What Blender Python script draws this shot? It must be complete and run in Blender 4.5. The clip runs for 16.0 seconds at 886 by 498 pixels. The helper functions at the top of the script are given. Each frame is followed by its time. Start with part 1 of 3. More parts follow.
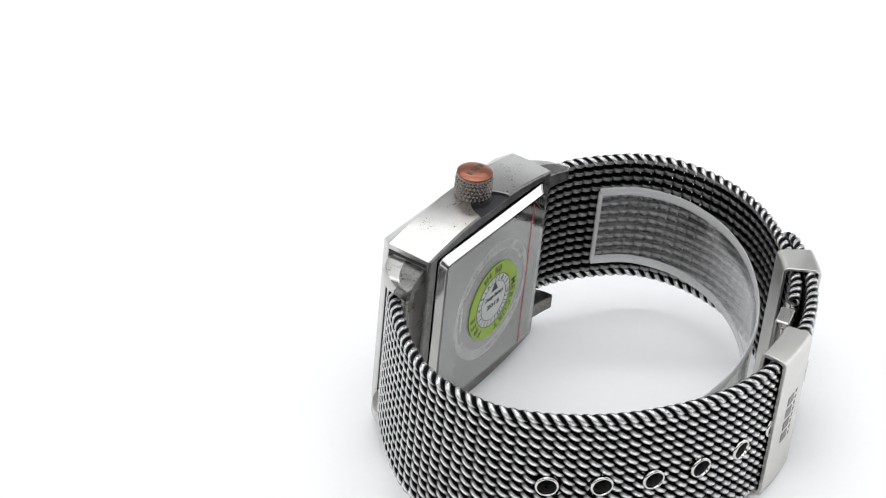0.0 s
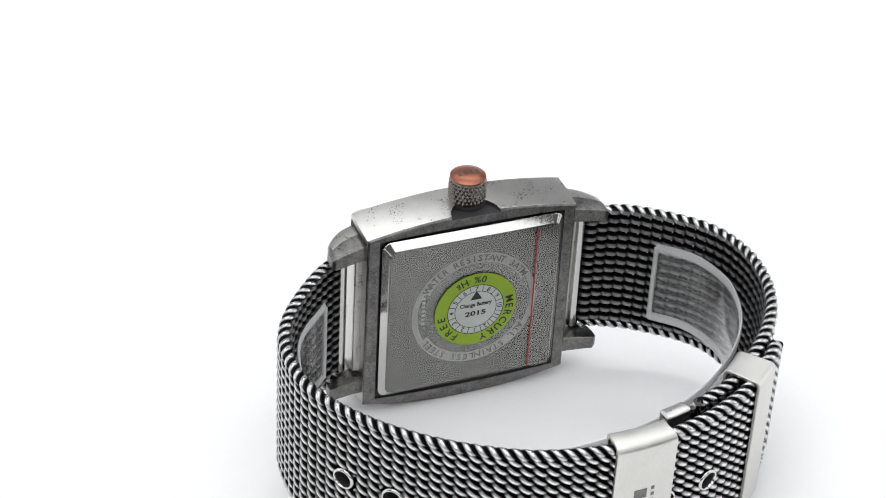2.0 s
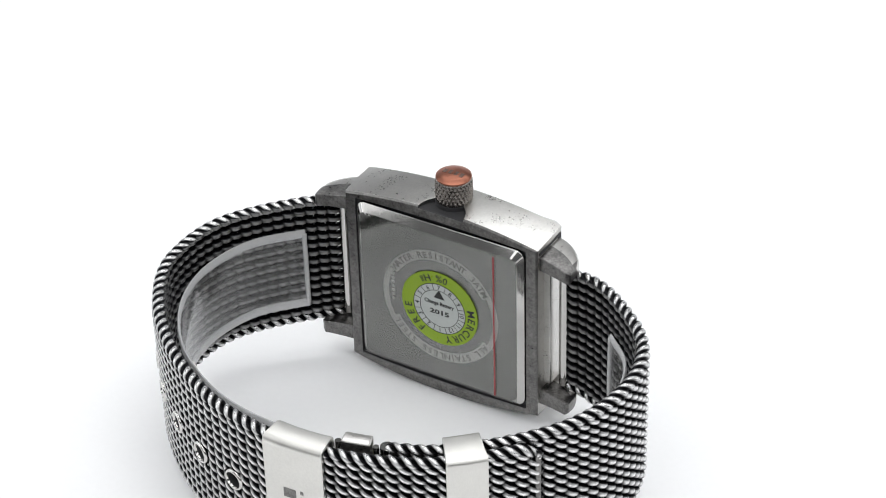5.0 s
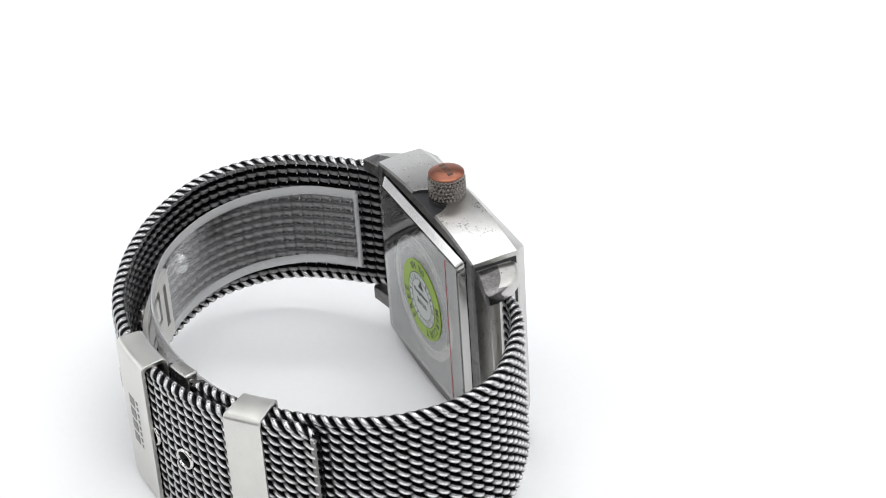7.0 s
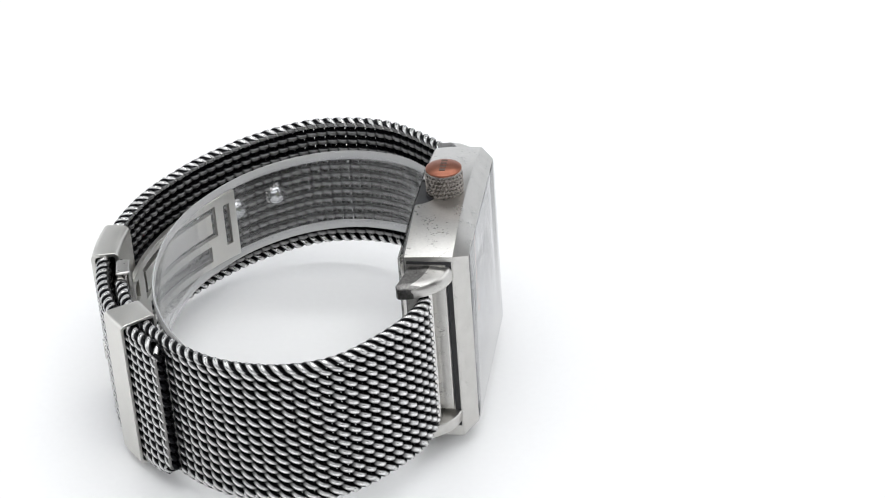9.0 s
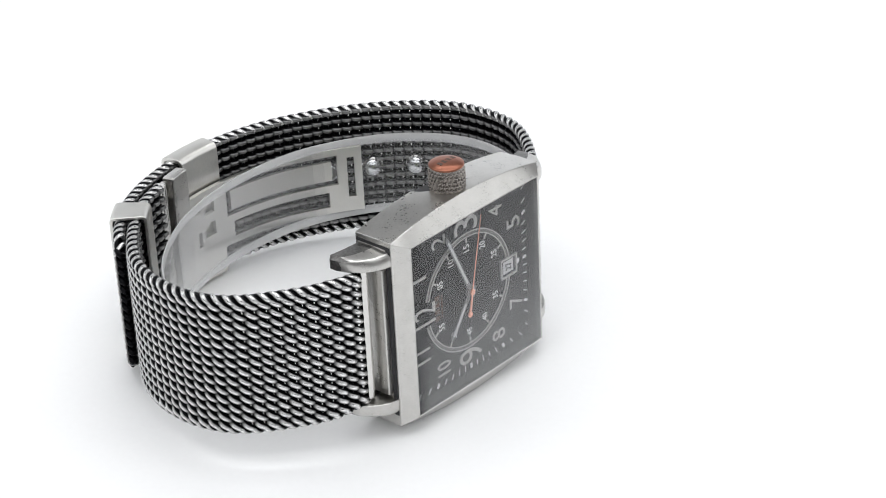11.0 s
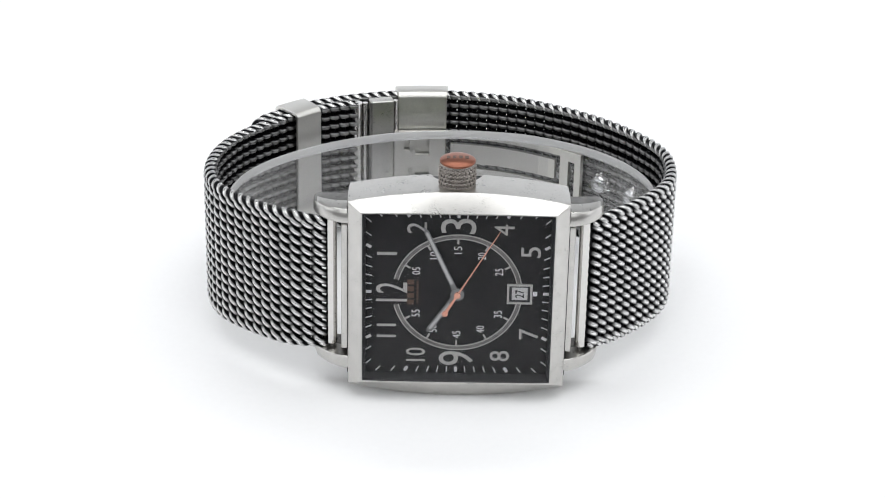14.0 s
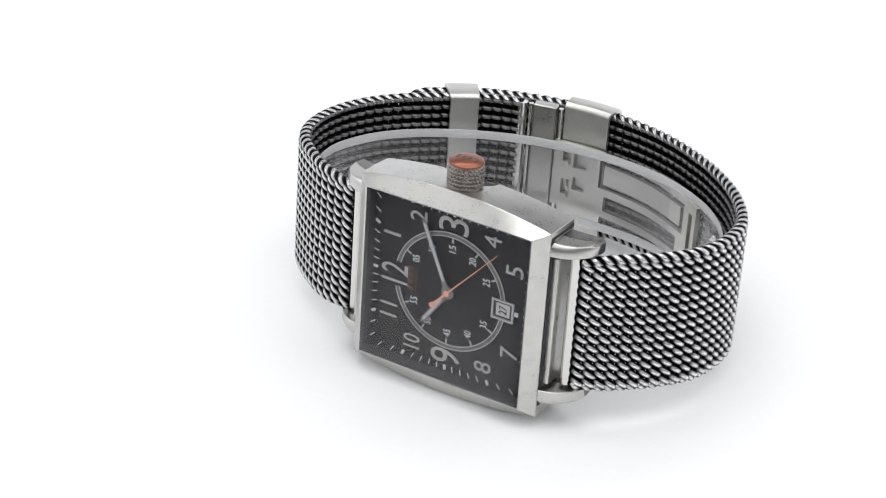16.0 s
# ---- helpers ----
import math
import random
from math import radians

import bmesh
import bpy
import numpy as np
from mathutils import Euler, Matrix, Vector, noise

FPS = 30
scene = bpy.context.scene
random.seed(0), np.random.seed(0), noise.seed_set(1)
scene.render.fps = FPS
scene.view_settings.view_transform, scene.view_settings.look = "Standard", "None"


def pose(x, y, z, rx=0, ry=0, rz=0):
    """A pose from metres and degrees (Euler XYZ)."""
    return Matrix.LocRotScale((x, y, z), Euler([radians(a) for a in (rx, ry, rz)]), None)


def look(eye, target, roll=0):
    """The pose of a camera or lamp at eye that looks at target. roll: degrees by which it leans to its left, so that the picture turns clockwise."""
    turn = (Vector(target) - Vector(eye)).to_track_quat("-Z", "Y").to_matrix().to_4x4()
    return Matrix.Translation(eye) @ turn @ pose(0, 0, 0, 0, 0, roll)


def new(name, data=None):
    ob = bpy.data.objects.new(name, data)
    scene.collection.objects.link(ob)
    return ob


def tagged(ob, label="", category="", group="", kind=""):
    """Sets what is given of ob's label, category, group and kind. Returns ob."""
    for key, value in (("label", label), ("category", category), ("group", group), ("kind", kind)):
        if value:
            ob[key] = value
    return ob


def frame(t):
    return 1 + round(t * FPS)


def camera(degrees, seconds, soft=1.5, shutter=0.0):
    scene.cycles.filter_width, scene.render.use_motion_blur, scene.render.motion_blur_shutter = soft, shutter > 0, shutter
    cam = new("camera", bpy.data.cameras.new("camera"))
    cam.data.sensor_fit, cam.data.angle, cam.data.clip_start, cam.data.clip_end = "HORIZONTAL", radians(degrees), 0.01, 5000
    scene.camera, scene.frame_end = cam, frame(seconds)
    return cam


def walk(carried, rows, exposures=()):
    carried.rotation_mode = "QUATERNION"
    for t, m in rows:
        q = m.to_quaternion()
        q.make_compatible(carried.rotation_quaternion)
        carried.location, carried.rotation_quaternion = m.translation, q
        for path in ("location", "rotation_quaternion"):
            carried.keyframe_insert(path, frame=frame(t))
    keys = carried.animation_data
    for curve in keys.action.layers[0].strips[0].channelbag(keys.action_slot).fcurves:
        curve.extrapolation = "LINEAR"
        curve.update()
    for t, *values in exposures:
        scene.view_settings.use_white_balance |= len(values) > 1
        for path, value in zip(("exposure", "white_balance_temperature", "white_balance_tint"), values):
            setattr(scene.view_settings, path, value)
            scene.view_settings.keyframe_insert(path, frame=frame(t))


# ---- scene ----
# The table turns, the camera stands still.
cam = camera(21.8, 16.0, soft=1.0)
EYE = Vector((0.0, -0.3244, 0.2240))
PITCH, YAW, ROLL = radians(31.33), radians(-0.44), 1.15
GAZE = Vector((math.sin(YAW) * math.cos(PITCH), math.cos(YAW) * math.cos(PITCH), -math.sin(PITCH)))
CAM_POSE = look(EYE, EYE + GAZE, ROLL)
walk(cam, [(0.0, CAM_POSE), (16.0, CAM_POSE)])

# ---- light: a white photo tent, soft boxes out of view, some added as fills ----
world = bpy.data.worlds.new("studio")
world.use_nodes = True
world.node_tree.nodes["Background"].inputs[0].default_value = (0.96, 0.98, 1.0, 1)
world.node_tree.nodes["Background"].inputs[1].default_value = 0.12
scene.world = world


def soft_box(name, eye, target, size_x, size_y, watts, colour=(0.975, 0.988, 1.0)):
    lamp = bpy.data.lights.new(name, "AREA")
    lamp.shape, lamp.size, lamp.size_y, lamp.energy, lamp.color = "RECTANGLE", size_x, size_y, watts, colour
    ob = new(name, lamp)
    ob.matrix_world = look(eye, target)
    return ob


# two side fills, added out of view with no known lamp there
soft_box("side_fill_left", (-0.85, 0.05, 0.55), (0, 0, 0.02), 1.0, 0.9, 3.2)
soft_box("side_fill_right", (0.85, 0.10, 0.55), (0, 0, 0.02), 1.0, 0.9, 3.2)
soft_box("soft_box_top", (0.0, -0.15, 0.95), (0, -0.149, 0), 0.9, 0.75, 5.6)
soft_box("soft_box_front", (0.0, -0.95, 0.78), (0, 0, 0.03), 2.2, 0.5, 5.6)
# added fill that brightens the backdrop for the case's reflections
soft_box("backdrop_fill", (0.0, 0.75, 1.15), (0, 1.30, 0.25), 1.2, 0.4, 10.0)
scene.view_settings.exposure = 0.0


# ---- materials ----
def shader(name):
    m = bpy.data.materials.new(name)
    m.use_nodes = True
    return m, m.node_tree.nodes, m.node_tree.links, m.node_tree.nodes["Principled BSDF"]


def surface(name, colour, rough=0.5, metal=0.0, vary=0.12, grain=4000.0, stain=300.0, bump=0.1, stretch=(1, 1, 1), rough_vary=0.1, dist=0.00005):
    """Colour and roughness vary at two scales: a fine grain and broad stains, sized per metre."""
    m, n, l, b = shader(name)
    b.inputs["Metallic"].default_value = metal
    co = n.new("ShaderNodeTexCoord")
    mp = n.new("ShaderNodeMapping")
    mp.inputs["Scale"].default_value = stretch
    l.new(co.outputs["Object"], mp.inputs["Vector"])
    fine, broad = n.new("ShaderNodeTexNoise"), n.new("ShaderNodeTexNoise")
    fine.inputs["Scale"].default_value, broad.inputs["Scale"].default_value = grain, stain
    fine.inputs["Detail"].default_value = broad.inputs["Detail"].default_value = 4
    l.new(mp.outputs[0], fine.inputs["Vector"])
    l.new(co.outputs["Object"], broad.inputs["Vector"])
    mix = n.new("ShaderNodeMath")
    mix.operation = "MULTIPLY_ADD"
    l.new(fine.outputs["Fac"], mix.inputs[0])
    mix.inputs[1].default_value = 0.5
    half = n.new("ShaderNodeMath")
    half.operation = "MULTIPLY"
    half.inputs[1].default_value = 0.5
    l.new(broad.outputs["Fac"], half.inputs[0])
    l.new(half.outputs[0], mix.inputs[2])
    ramp = n.new("ShaderNodeMapRange")
    ramp.inputs[1].default_value, ramp.inputs[2].default_value = 0.3, 0.7
    ramp.inputs[3].default_value, ramp.inputs[4].default_value = 1 - vary, 1 + vary
    l.new(mix.outputs[0], ramp.inputs[0])
    col = n.new("ShaderNodeMix")
    col.data_type, col.blend_type = "RGBA", "MULTIPLY"
    col.inputs["Factor"].default_value = 1.0
    col.inputs["A"].default_value = (*colour, 1)
    l.new(ramp.outputs[0], col.inputs["B"])
    l.new(col.outputs["Result"], b.inputs["Base Color"])
    rr = n.new("ShaderNodeMapRange")
    rr.inputs[1].default_value, rr.inputs[2].default_value = 0.3, 0.7
    rr.inputs[3].default_value, rr.inputs[4].default_value = max(0.02, rough - rough_vary), rough + rough_vary
    l.new(mix.outputs[0], rr.inputs[0])
    l.new(rr.outputs[0], b.inputs["Roughness"])
    if bump:
        bp = n.new("ShaderNodeBump")
        bp.inputs["Strength"].default_value, bp.inputs["Distance"].default_value = bump, dist
        l.new(fine.outputs["Fac"], bp.inputs["Height"])
        l.new(bp.outputs[0], b.inputs["Normal"])
    return m


def clear(name, tint, rough, gloss, haze=0.0, power=2.2, most=0.7):
    """A thin clear sheet: mostly see-through, with a real gloss."""
    m, n, l, b = shader(name)
    n.remove(b)
    out = n["Material Output"]
    see, shine, mix, fr = (n.new("ShaderNode" + k) for k in ("BsdfTransparent", "BsdfGlossy", "MixShader", "LayerWeight"))
    see.inputs[0].default_value = (*tint, 1)
    shine.inputs["Roughness"].default_value = rough
    steep = n.new("ShaderNodeMath")
    steep.operation = "POWER"
    steep.inputs[1].default_value = power
    l.new(fr.outputs["Facing"], steep.inputs[0])
    gain = n.new("ShaderNodeMath")
    gain.operation = "MULTIPLY_ADD"
    gain.use_clamp = True
    gain.inputs[1].default_value, gain.inputs[2].default_value = most, gloss
    l.new(steep.outputs[0], gain.inputs[0])
    l.new(gain.outputs[0], mix.inputs[0])
    l.new(see.outputs[0], mix.inputs[1])
    l.new(shine.outputs[0], mix.inputs[2])
    milk, veil = n.new("ShaderNodeBsdfDiffuse"), n.new("ShaderNodeMixShader")
    milk.inputs[0].default_value = (0.8, 0.8, 0.8, 1)
    veil.inputs[0].default_value = haze
    l.new(mix.outputs[0], veil.inputs[1])
    l.new(milk.outputs[0], veil.inputs[2])
    l.new(veil.outputs[0], out.inputs["Surface"])
    return m


TABLE = surface("white_table", (0.92, 0.92, 0.925), 0.45, 0, 0.015, 900, 12, 0.03)
CLOTH = surface("white_tent", (0.85, 0.86, 0.88), 0.8, 0, 0.02, 700, 10, 0.1)
STEEL = surface("brushed_steel", (0.55, 0.54, 0.52), 0.29, 1, 0.10, 2200, 420, 0.01, (1, 1, 6), 0.03)
DARK_STEEL = surface("dark_mottled_steel", (0.19, 0.185, 0.18), 0.36, 1, 0.55, 2600, 620, 0.3, (1, 1, 1), 0.12)
BRIGHT = surface("polished_steel", (0.64, 0.63, 0.61), 0.10, 1, 0.05, 2000, 200, 0.05, (1, 1, 1), 0.05)
BACKSTEEL = surface("case_back_steel", (0.255, 0.255, 0.25), 0.07, 1, 0.05, 2000, 200, 0.0, (1, 1, 1), 0.02)
PEARL = surface("polished_rivet", (0.86, 0.87, 0.88), 0.22, 1, 0.04, 2500, 300, 0.05)
SATIN = surface("satin_steel", (0.65, 0.64, 0.61), 0.36, 1, 0.08, 2500, 200, 0.2, (1, 6, 1), 0.08)
CROWN = surface("crown_steel", (0.30, 0.275, 0.255), 0.24, 1, 0.2, 3000, 500, 0.1)
# black trim; also painted into gaps and holes as their shade
DARK = surface("black_and_gap_shade", (0.03, 0.03, 0.032), 0.6, 0.2, 0.2, 2000, 300, 0.1)
COPPER = surface("copper", (0.31, 0.125, 0.082), 0.34, 1, 0.15, 2500, 500, 0.15)
ROSE = surface("rose_gold", (0.85, 0.42, 0.30), 0.35, 0.6, 0.05, 2500, 500, 0)
SILVER = surface("silver_print", (0.46, 0.45, 0.43), 0.42, 0.6, 0.15, 4000, 900, 0.2)
HATCH = surface("brushed_ring", (0.17, 0.165, 0.16), 0.45, 0.6, 0.6, 6000, 900, 0.4, (1, 1, 4))
HAND = surface("hand_steel", (0.22, 0.22, 0.22), 0.35, 0.7, 0.1, 3000, 500, 0)
LUME = surface("grey_lume", (0.52, 0.52, 0.51), 0.6, 0, 0.06, 3000, 500, 0)
WHITE = surface("white_print", (0.72, 0.72, 0.72), 0.5, 0, 0.04, 3000, 500, 0)
BROWN = surface("bronze_print", (0.10, 0.06, 0.045), 0.5, 0.2, 0.1, 3000, 500, 0)
INK = surface("black_ink", (0.015, 0.015, 0.015), 0.5, 0, 0.1, 3000, 500, 0)
GREEN = surface("green_label", (0.27, 0.42, 0.008), 0.35, 0, 0.04, 2000, 300, 0.03)
PAPER = surface("silver_label", (0.52, 0.55, 0.53), 0.38, 0.15, 0.06, 2000, 300, 0.03)
RED = surface("red_line", (0.40, 0.02, 0.03), 0.5, 0, 0.05, 2000, 300, 0)
ETCH = surface("etched_steel", (0.72, 0.72, 0.71), 0.6, 1, 0.06, 5000, 500, 0.2)
GLASS = clear("watch_glass", (0.95, 0.95, 0.96), 0.02, 0.003, 0.0, 3.0, 1.0)
FILM = clear("clear_plastic", (0.95, 0.95, 0.955), 0.10, 0.015, 0.03)
FILMEDGE = clear("sealed_plastic", (0.80, 0.80, 0.81), 0.25, 0.12, 0.44)
BACKFILM = clear("back_film", (0.88, 0.88, 0.87), 0.07, 0.03, 0.0)


def dial_black():
    m, n, l, b = shader("ribbed_black_dial")
    co = n.new("ShaderNodeTexCoord")
    wave = n.new("ShaderNodeTexWave")
    wave.bands_direction = "Z"
    wave.inputs["Scale"].default_value = 420
    wave.inputs["Distortion"].default_value = 1.5
    wave.inputs["Detail Scale"].default_value = 0.3
    l.new(co.outputs["Object"], wave.inputs["Vector"])
    ns = n.new("ShaderNodeTexNoise")
    ns.inputs["Scale"].default_value = 900
    l.new(co.outputs["Object"], ns.inputs["Vector"])
    mr = n.new("ShaderNodeMapRange")
    mr.inputs[3].default_value, mr.inputs[4].default_value = 0.010, 0.019
    l.new(ns.outputs["Fac"], mr.inputs[0])
    l.new(mr.outputs[0], b.inputs["Base Color"])
    b.inputs["Roughness"].default_value = 0.5
    b.inputs["Specular IOR Level"].default_value = 0.25
    bp = n.new("ShaderNodeBump")
    bp.inputs["Strength"].default_value, bp.inputs["Distance"].default_value = 0.05, 0.00005
    l.new(wave.outputs["Fac"], bp.inputs["Height"])
    l.new(bp.outputs[0], b.inputs["Normal"])
    return m


DIAL = dial_black()


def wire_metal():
    """Blackened wire with worn crowns; the mesh carries painted glints and dark shaded gaps."""
    m, n, l, b = shader("polished_glint_wire")
    glint = n.new("ShaderNodeAttribute")
    glint.attribute_name = "wire_glint"
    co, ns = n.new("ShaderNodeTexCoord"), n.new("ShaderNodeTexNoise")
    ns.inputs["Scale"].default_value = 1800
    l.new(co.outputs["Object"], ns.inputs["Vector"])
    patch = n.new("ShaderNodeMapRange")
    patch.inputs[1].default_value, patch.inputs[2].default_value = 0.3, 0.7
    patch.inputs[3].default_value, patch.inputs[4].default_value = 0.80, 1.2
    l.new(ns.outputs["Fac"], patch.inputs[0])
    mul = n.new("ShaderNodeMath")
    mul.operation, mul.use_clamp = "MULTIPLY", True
    l.new(glint.outputs["Fac"], mul.inputs[0])
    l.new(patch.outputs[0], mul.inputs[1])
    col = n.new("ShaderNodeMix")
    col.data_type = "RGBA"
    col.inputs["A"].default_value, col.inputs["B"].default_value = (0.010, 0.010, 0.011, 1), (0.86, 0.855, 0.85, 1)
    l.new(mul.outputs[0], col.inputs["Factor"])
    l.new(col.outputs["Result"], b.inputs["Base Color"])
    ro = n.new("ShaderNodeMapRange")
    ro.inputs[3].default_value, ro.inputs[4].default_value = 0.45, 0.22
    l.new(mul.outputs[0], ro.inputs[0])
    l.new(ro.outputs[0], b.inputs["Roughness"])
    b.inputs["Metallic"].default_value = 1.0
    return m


WIRE = wire_metal()

# ---- building: watch space in millimetres, x to six o'clock, y to the back, z to the crown, from the case's centre ----
MM = 0.001
LIFT = 19.6


def mesh_of(bm, material, smooth=True, sharp=35):
    me = bpy.data.meshes.new("mesh")
    bmesh.ops.recalc_face_normals(bm, faces=bm.faces)
    bm.to_mesh(me)
    bm.free()
    for mat in (material if isinstance(material, (list, tuple)) else [material]):
        me.materials.append(mat)
    if smooth:
        me.shade_smooth()
        me.set_sharp_from_angle(angle=radians(sharp))
    return me


def part(name, bm, material, parent, label="", sharp=35, bevel=0.0, lift=True):
    """Links a bmesh, drawn in millimetres, as one mesh under a thing or a part."""
    bmesh.ops.scale(bm, vec=(MM, MM, MM), verts=bm.verts)
    if lift:
        bmesh.ops.translate(bm, vec=(0, 0, LIFT * MM), verts=bm.verts)
    ob = new(name, mesh_of(bm, material, True, sharp))
    ob.parent = parent
    if bevel:
        bv = ob.modifiers.new("bevel", "BEVEL")
        bv.width, bv.segments, bv.limit_method, bv.angle_limit = bevel * MM, 2, "ANGLE", radians(40)
        bv.harden_normals = False
    return tagged(ob, label)


def place(me, name, parent, m):
    """Another piece on mesh data that is already in metres, at the pose m (in millimetres, from the case's centre)."""
    ob = new(name, me)
    ob.parent = parent
    t = m.translation
    ob.matrix_basis = Matrix.Translation((t.x * MM, t.y * MM, (t.z + LIFT) * MM)) @ m.to_3x3().to_4x4()
    return ob


def loft(bm, rings, cap_first=True, cap_last=True, closed=True):
    rows = [[bm.verts.new(p) for p in ring] for ring in rings]
    n = len(rows[0])
    for a, b in zip(rows, rows[1:]):
        for i in range(n if closed else n - 1):
            j = (i + 1) % n
            bm.faces.new((a[i], a[j], b[j], b[i]))
    if cap_first:
        bm.faces.new(rows[0][::-1])
    if cap_last:
        bm.faces.new(rows[-1])
    return rows


def block(bm, lo, hi):
    loft(bm, [[(lo[0], lo[1], z), (hi[0], lo[1], z), (hi[0], hi[1], z), (lo[0], hi[1], z)] for z in (lo[2], hi[2])])


def rod(bm, a, b, r, n=14):
    a, b = Vector(a), Vector(b)
    q = (b - a).to_track_quat("Z", "Y").to_matrix()
    loft(bm, [[p + q @ Vector((r * math.cos(k * 2 * math.pi / n), r * math.sin(k * 2 * math.pi / n), 0)) for k in range(n)] for p in (a, b)])


def lathe(bm, profile, centre, n=48, axis="z"):
    """profile: (radius, height) rows from one end to the other."""
    rings = []
    for r, h in profile:
        ring = []
        for k in range(n):
            a = 2 * math.pi * k / n
            x, y = r * math.cos(a), r * math.sin(a)
            ring.append(Vector(centre) + (Vector((x, y, h)) if axis == "z" else Vector((x, h, y))))
        rings.append(ring)
    loft(bm, rings)


def barrel(hx, hz, arch, y, n=20, zc=0.0, belly=0.0, low=0.7):
    """A square outline with straight sides and arched top and bottom."""
    pts = [(-hx + 2 * hx * k / n, y, zc + hz + arch * (1 - (2 * k / n - 1) ** 2)) for k in range(n + 1)]
    pts += [(hx, y, zc + hz * f) for f in (0.5, 0, -0.5)]
    pts += [(hx - 2 * hx * k / n, y, zc - hz - low - (arch + belly) * (1 - (2 * k / n - 1) ** 2)) for k in range(n + 1)]
    pts += [(-hx, y, zc + hz * f) for f in (-0.5, 0, 0.5)]
    return pts


def round_square(hx, hz, r, y, n=6, cx=0.0, cz=0.0):
    pts = []
    for sx, sz, a0 in ((1, 1, 0), (-1, 1, 90), (-1, -1, 180), (1, -1, 270)):
        for k in range(n + 1):
            a = radians(a0 + 90 * k / n)
            pts.append((cx + sx * (hx - r) + r * math.cos(a), y, cz + sz * (hz - r) + r * math.sin(a)))
    return pts


def lettering(text, height, width=None, depth=0.06, bold=0.0):
    """Built-in font as a mesh in millimetres, centred, of that cap height and, where given, width. Returns vertices and faces."""
    cu = bpy.data.curves.new("letters", "FONT")
    cu.body, cu.size, cu.extrude, cu.resolution_u = text, 1.0, 0.02, 3
    cu.offset = bold
    ob = bpy.data.objects.new("letters", cu)
    scene.collection.objects.link(ob)
    bpy.context.view_layer.update()
    me = bpy.data.meshes.new_from_object(ob.evaluated_get(bpy.context.evaluated_depsgraph_get()))
    bpy.data.objects.remove(ob)
    co = np.array([v.co[:] for v in me.vertices])
    faces = [tuple(p.vertices) for p in me.polygons]
    bpy.data.meshes.remove(me)
    lo, hi = co.min(0), co.max(0)
    s = height / max(1e-6, hi[1] - lo[1])
    sx = width / (hi[0] - lo[0]) if width else s
    co = (co - (lo + hi) / 2) * (sx, s, depth / 0.04)
    return co, faces


def add_letters(bm, data, m):
    co, faces = data
    vs = [bm.verts.new(m @ Vector(c)) for c in co]
    for f in faces:
        try:
            bm.faces.new([vs[i] for i in f])
        except ValueError:
            pass


def dial_pose(u, v, y, turn=0.0):
    """On the dial: u to three o'clock, v to twelve, seen from the front; turn in degrees, clockwise."""
    base = Matrix(((0, -1, 0, -v), (0, 0, -1, y), (1, 0, 0, u), (0, 0, 0, 1)))
    return base @ Matrix.Rotation(-radians(turn), 4, "Z")


def back_pose(a, b, y, turn=0.0):
    """On the back: a to the right, b up, seen from behind; turn in degrees, clockwise."""
    base = Matrix(((-1, 0, 0, -a), (0, 0, 1, y), (0, 1, 0, b), (0, 0, 0, 1)))
    return base @ Matrix.Rotation(-radians(turn), 4, "Z")


# ---- the setting ----
def setting():
    bm = bmesh.new()
    n = 96
    # one sheet: flat table, rising behind as a cove, and round as a tent wall
    rings = []
    for r, z in ((0.02, 0), (0.2, 0), (0.5, 0), (1.2, 0), (4.0, 0), (30.0, 0)):
        rings.append([(r * math.cos(2 * math.pi * k / n), r * math.sin(2 * math.pi * k / n), z) for k in range(n)])
    loft(bm, rings, True, False)
    tagged(new("ground", mesh_of(bm, TABLE)), "white matt photo table sheet, evenly lit", "ground", kind="structure")
    bm = bmesh.new()
    prof = [(1.10, 0.002), (1.25, 0.03), (1.34, 0.10), (1.38, 0.2), (1.38, 0.62)]
    rows = []
    for r, z in prof:
        rows.append([(r * math.sin(radians(a)), r * math.cos(radians(a)), z) for a in np.linspace(-100, 100, 60)])
    for r, z in reversed(prof):
        rows.append([((r + 0.01) * math.sin(radians(a)), (r + 0.01) * math.cos(radians(a)), z) for a in np.linspace(-100, 100, 60)])
    loft(bm, rows, False, False, False)
    tagged(new("backdrop", mesh_of(bm, CLOTH)), "white curved studio backdrop behind the table", "backdrop", kind="structure")


setting()

# ---- the watch ----
G = 30.4 * MM
TURN = -16.187
WATCH = tagged(new("wrist_watch"), "square steel wristwatch standing on its side, black dial, dark mesh strap", "watch")


def watch_pose(t):
    dt = t - 14.1
    turn = Matrix.Rotation(radians(TURN * dt + 0.0473 * dt * dt - 0.75), 4, "Z")
    lean = Matrix.Rotation(radians(-4.6), 4, "X")
    return Matrix.Translation((0, 0, G)) @ turn @ lean @ Matrix.Translation((0, 0, -G))


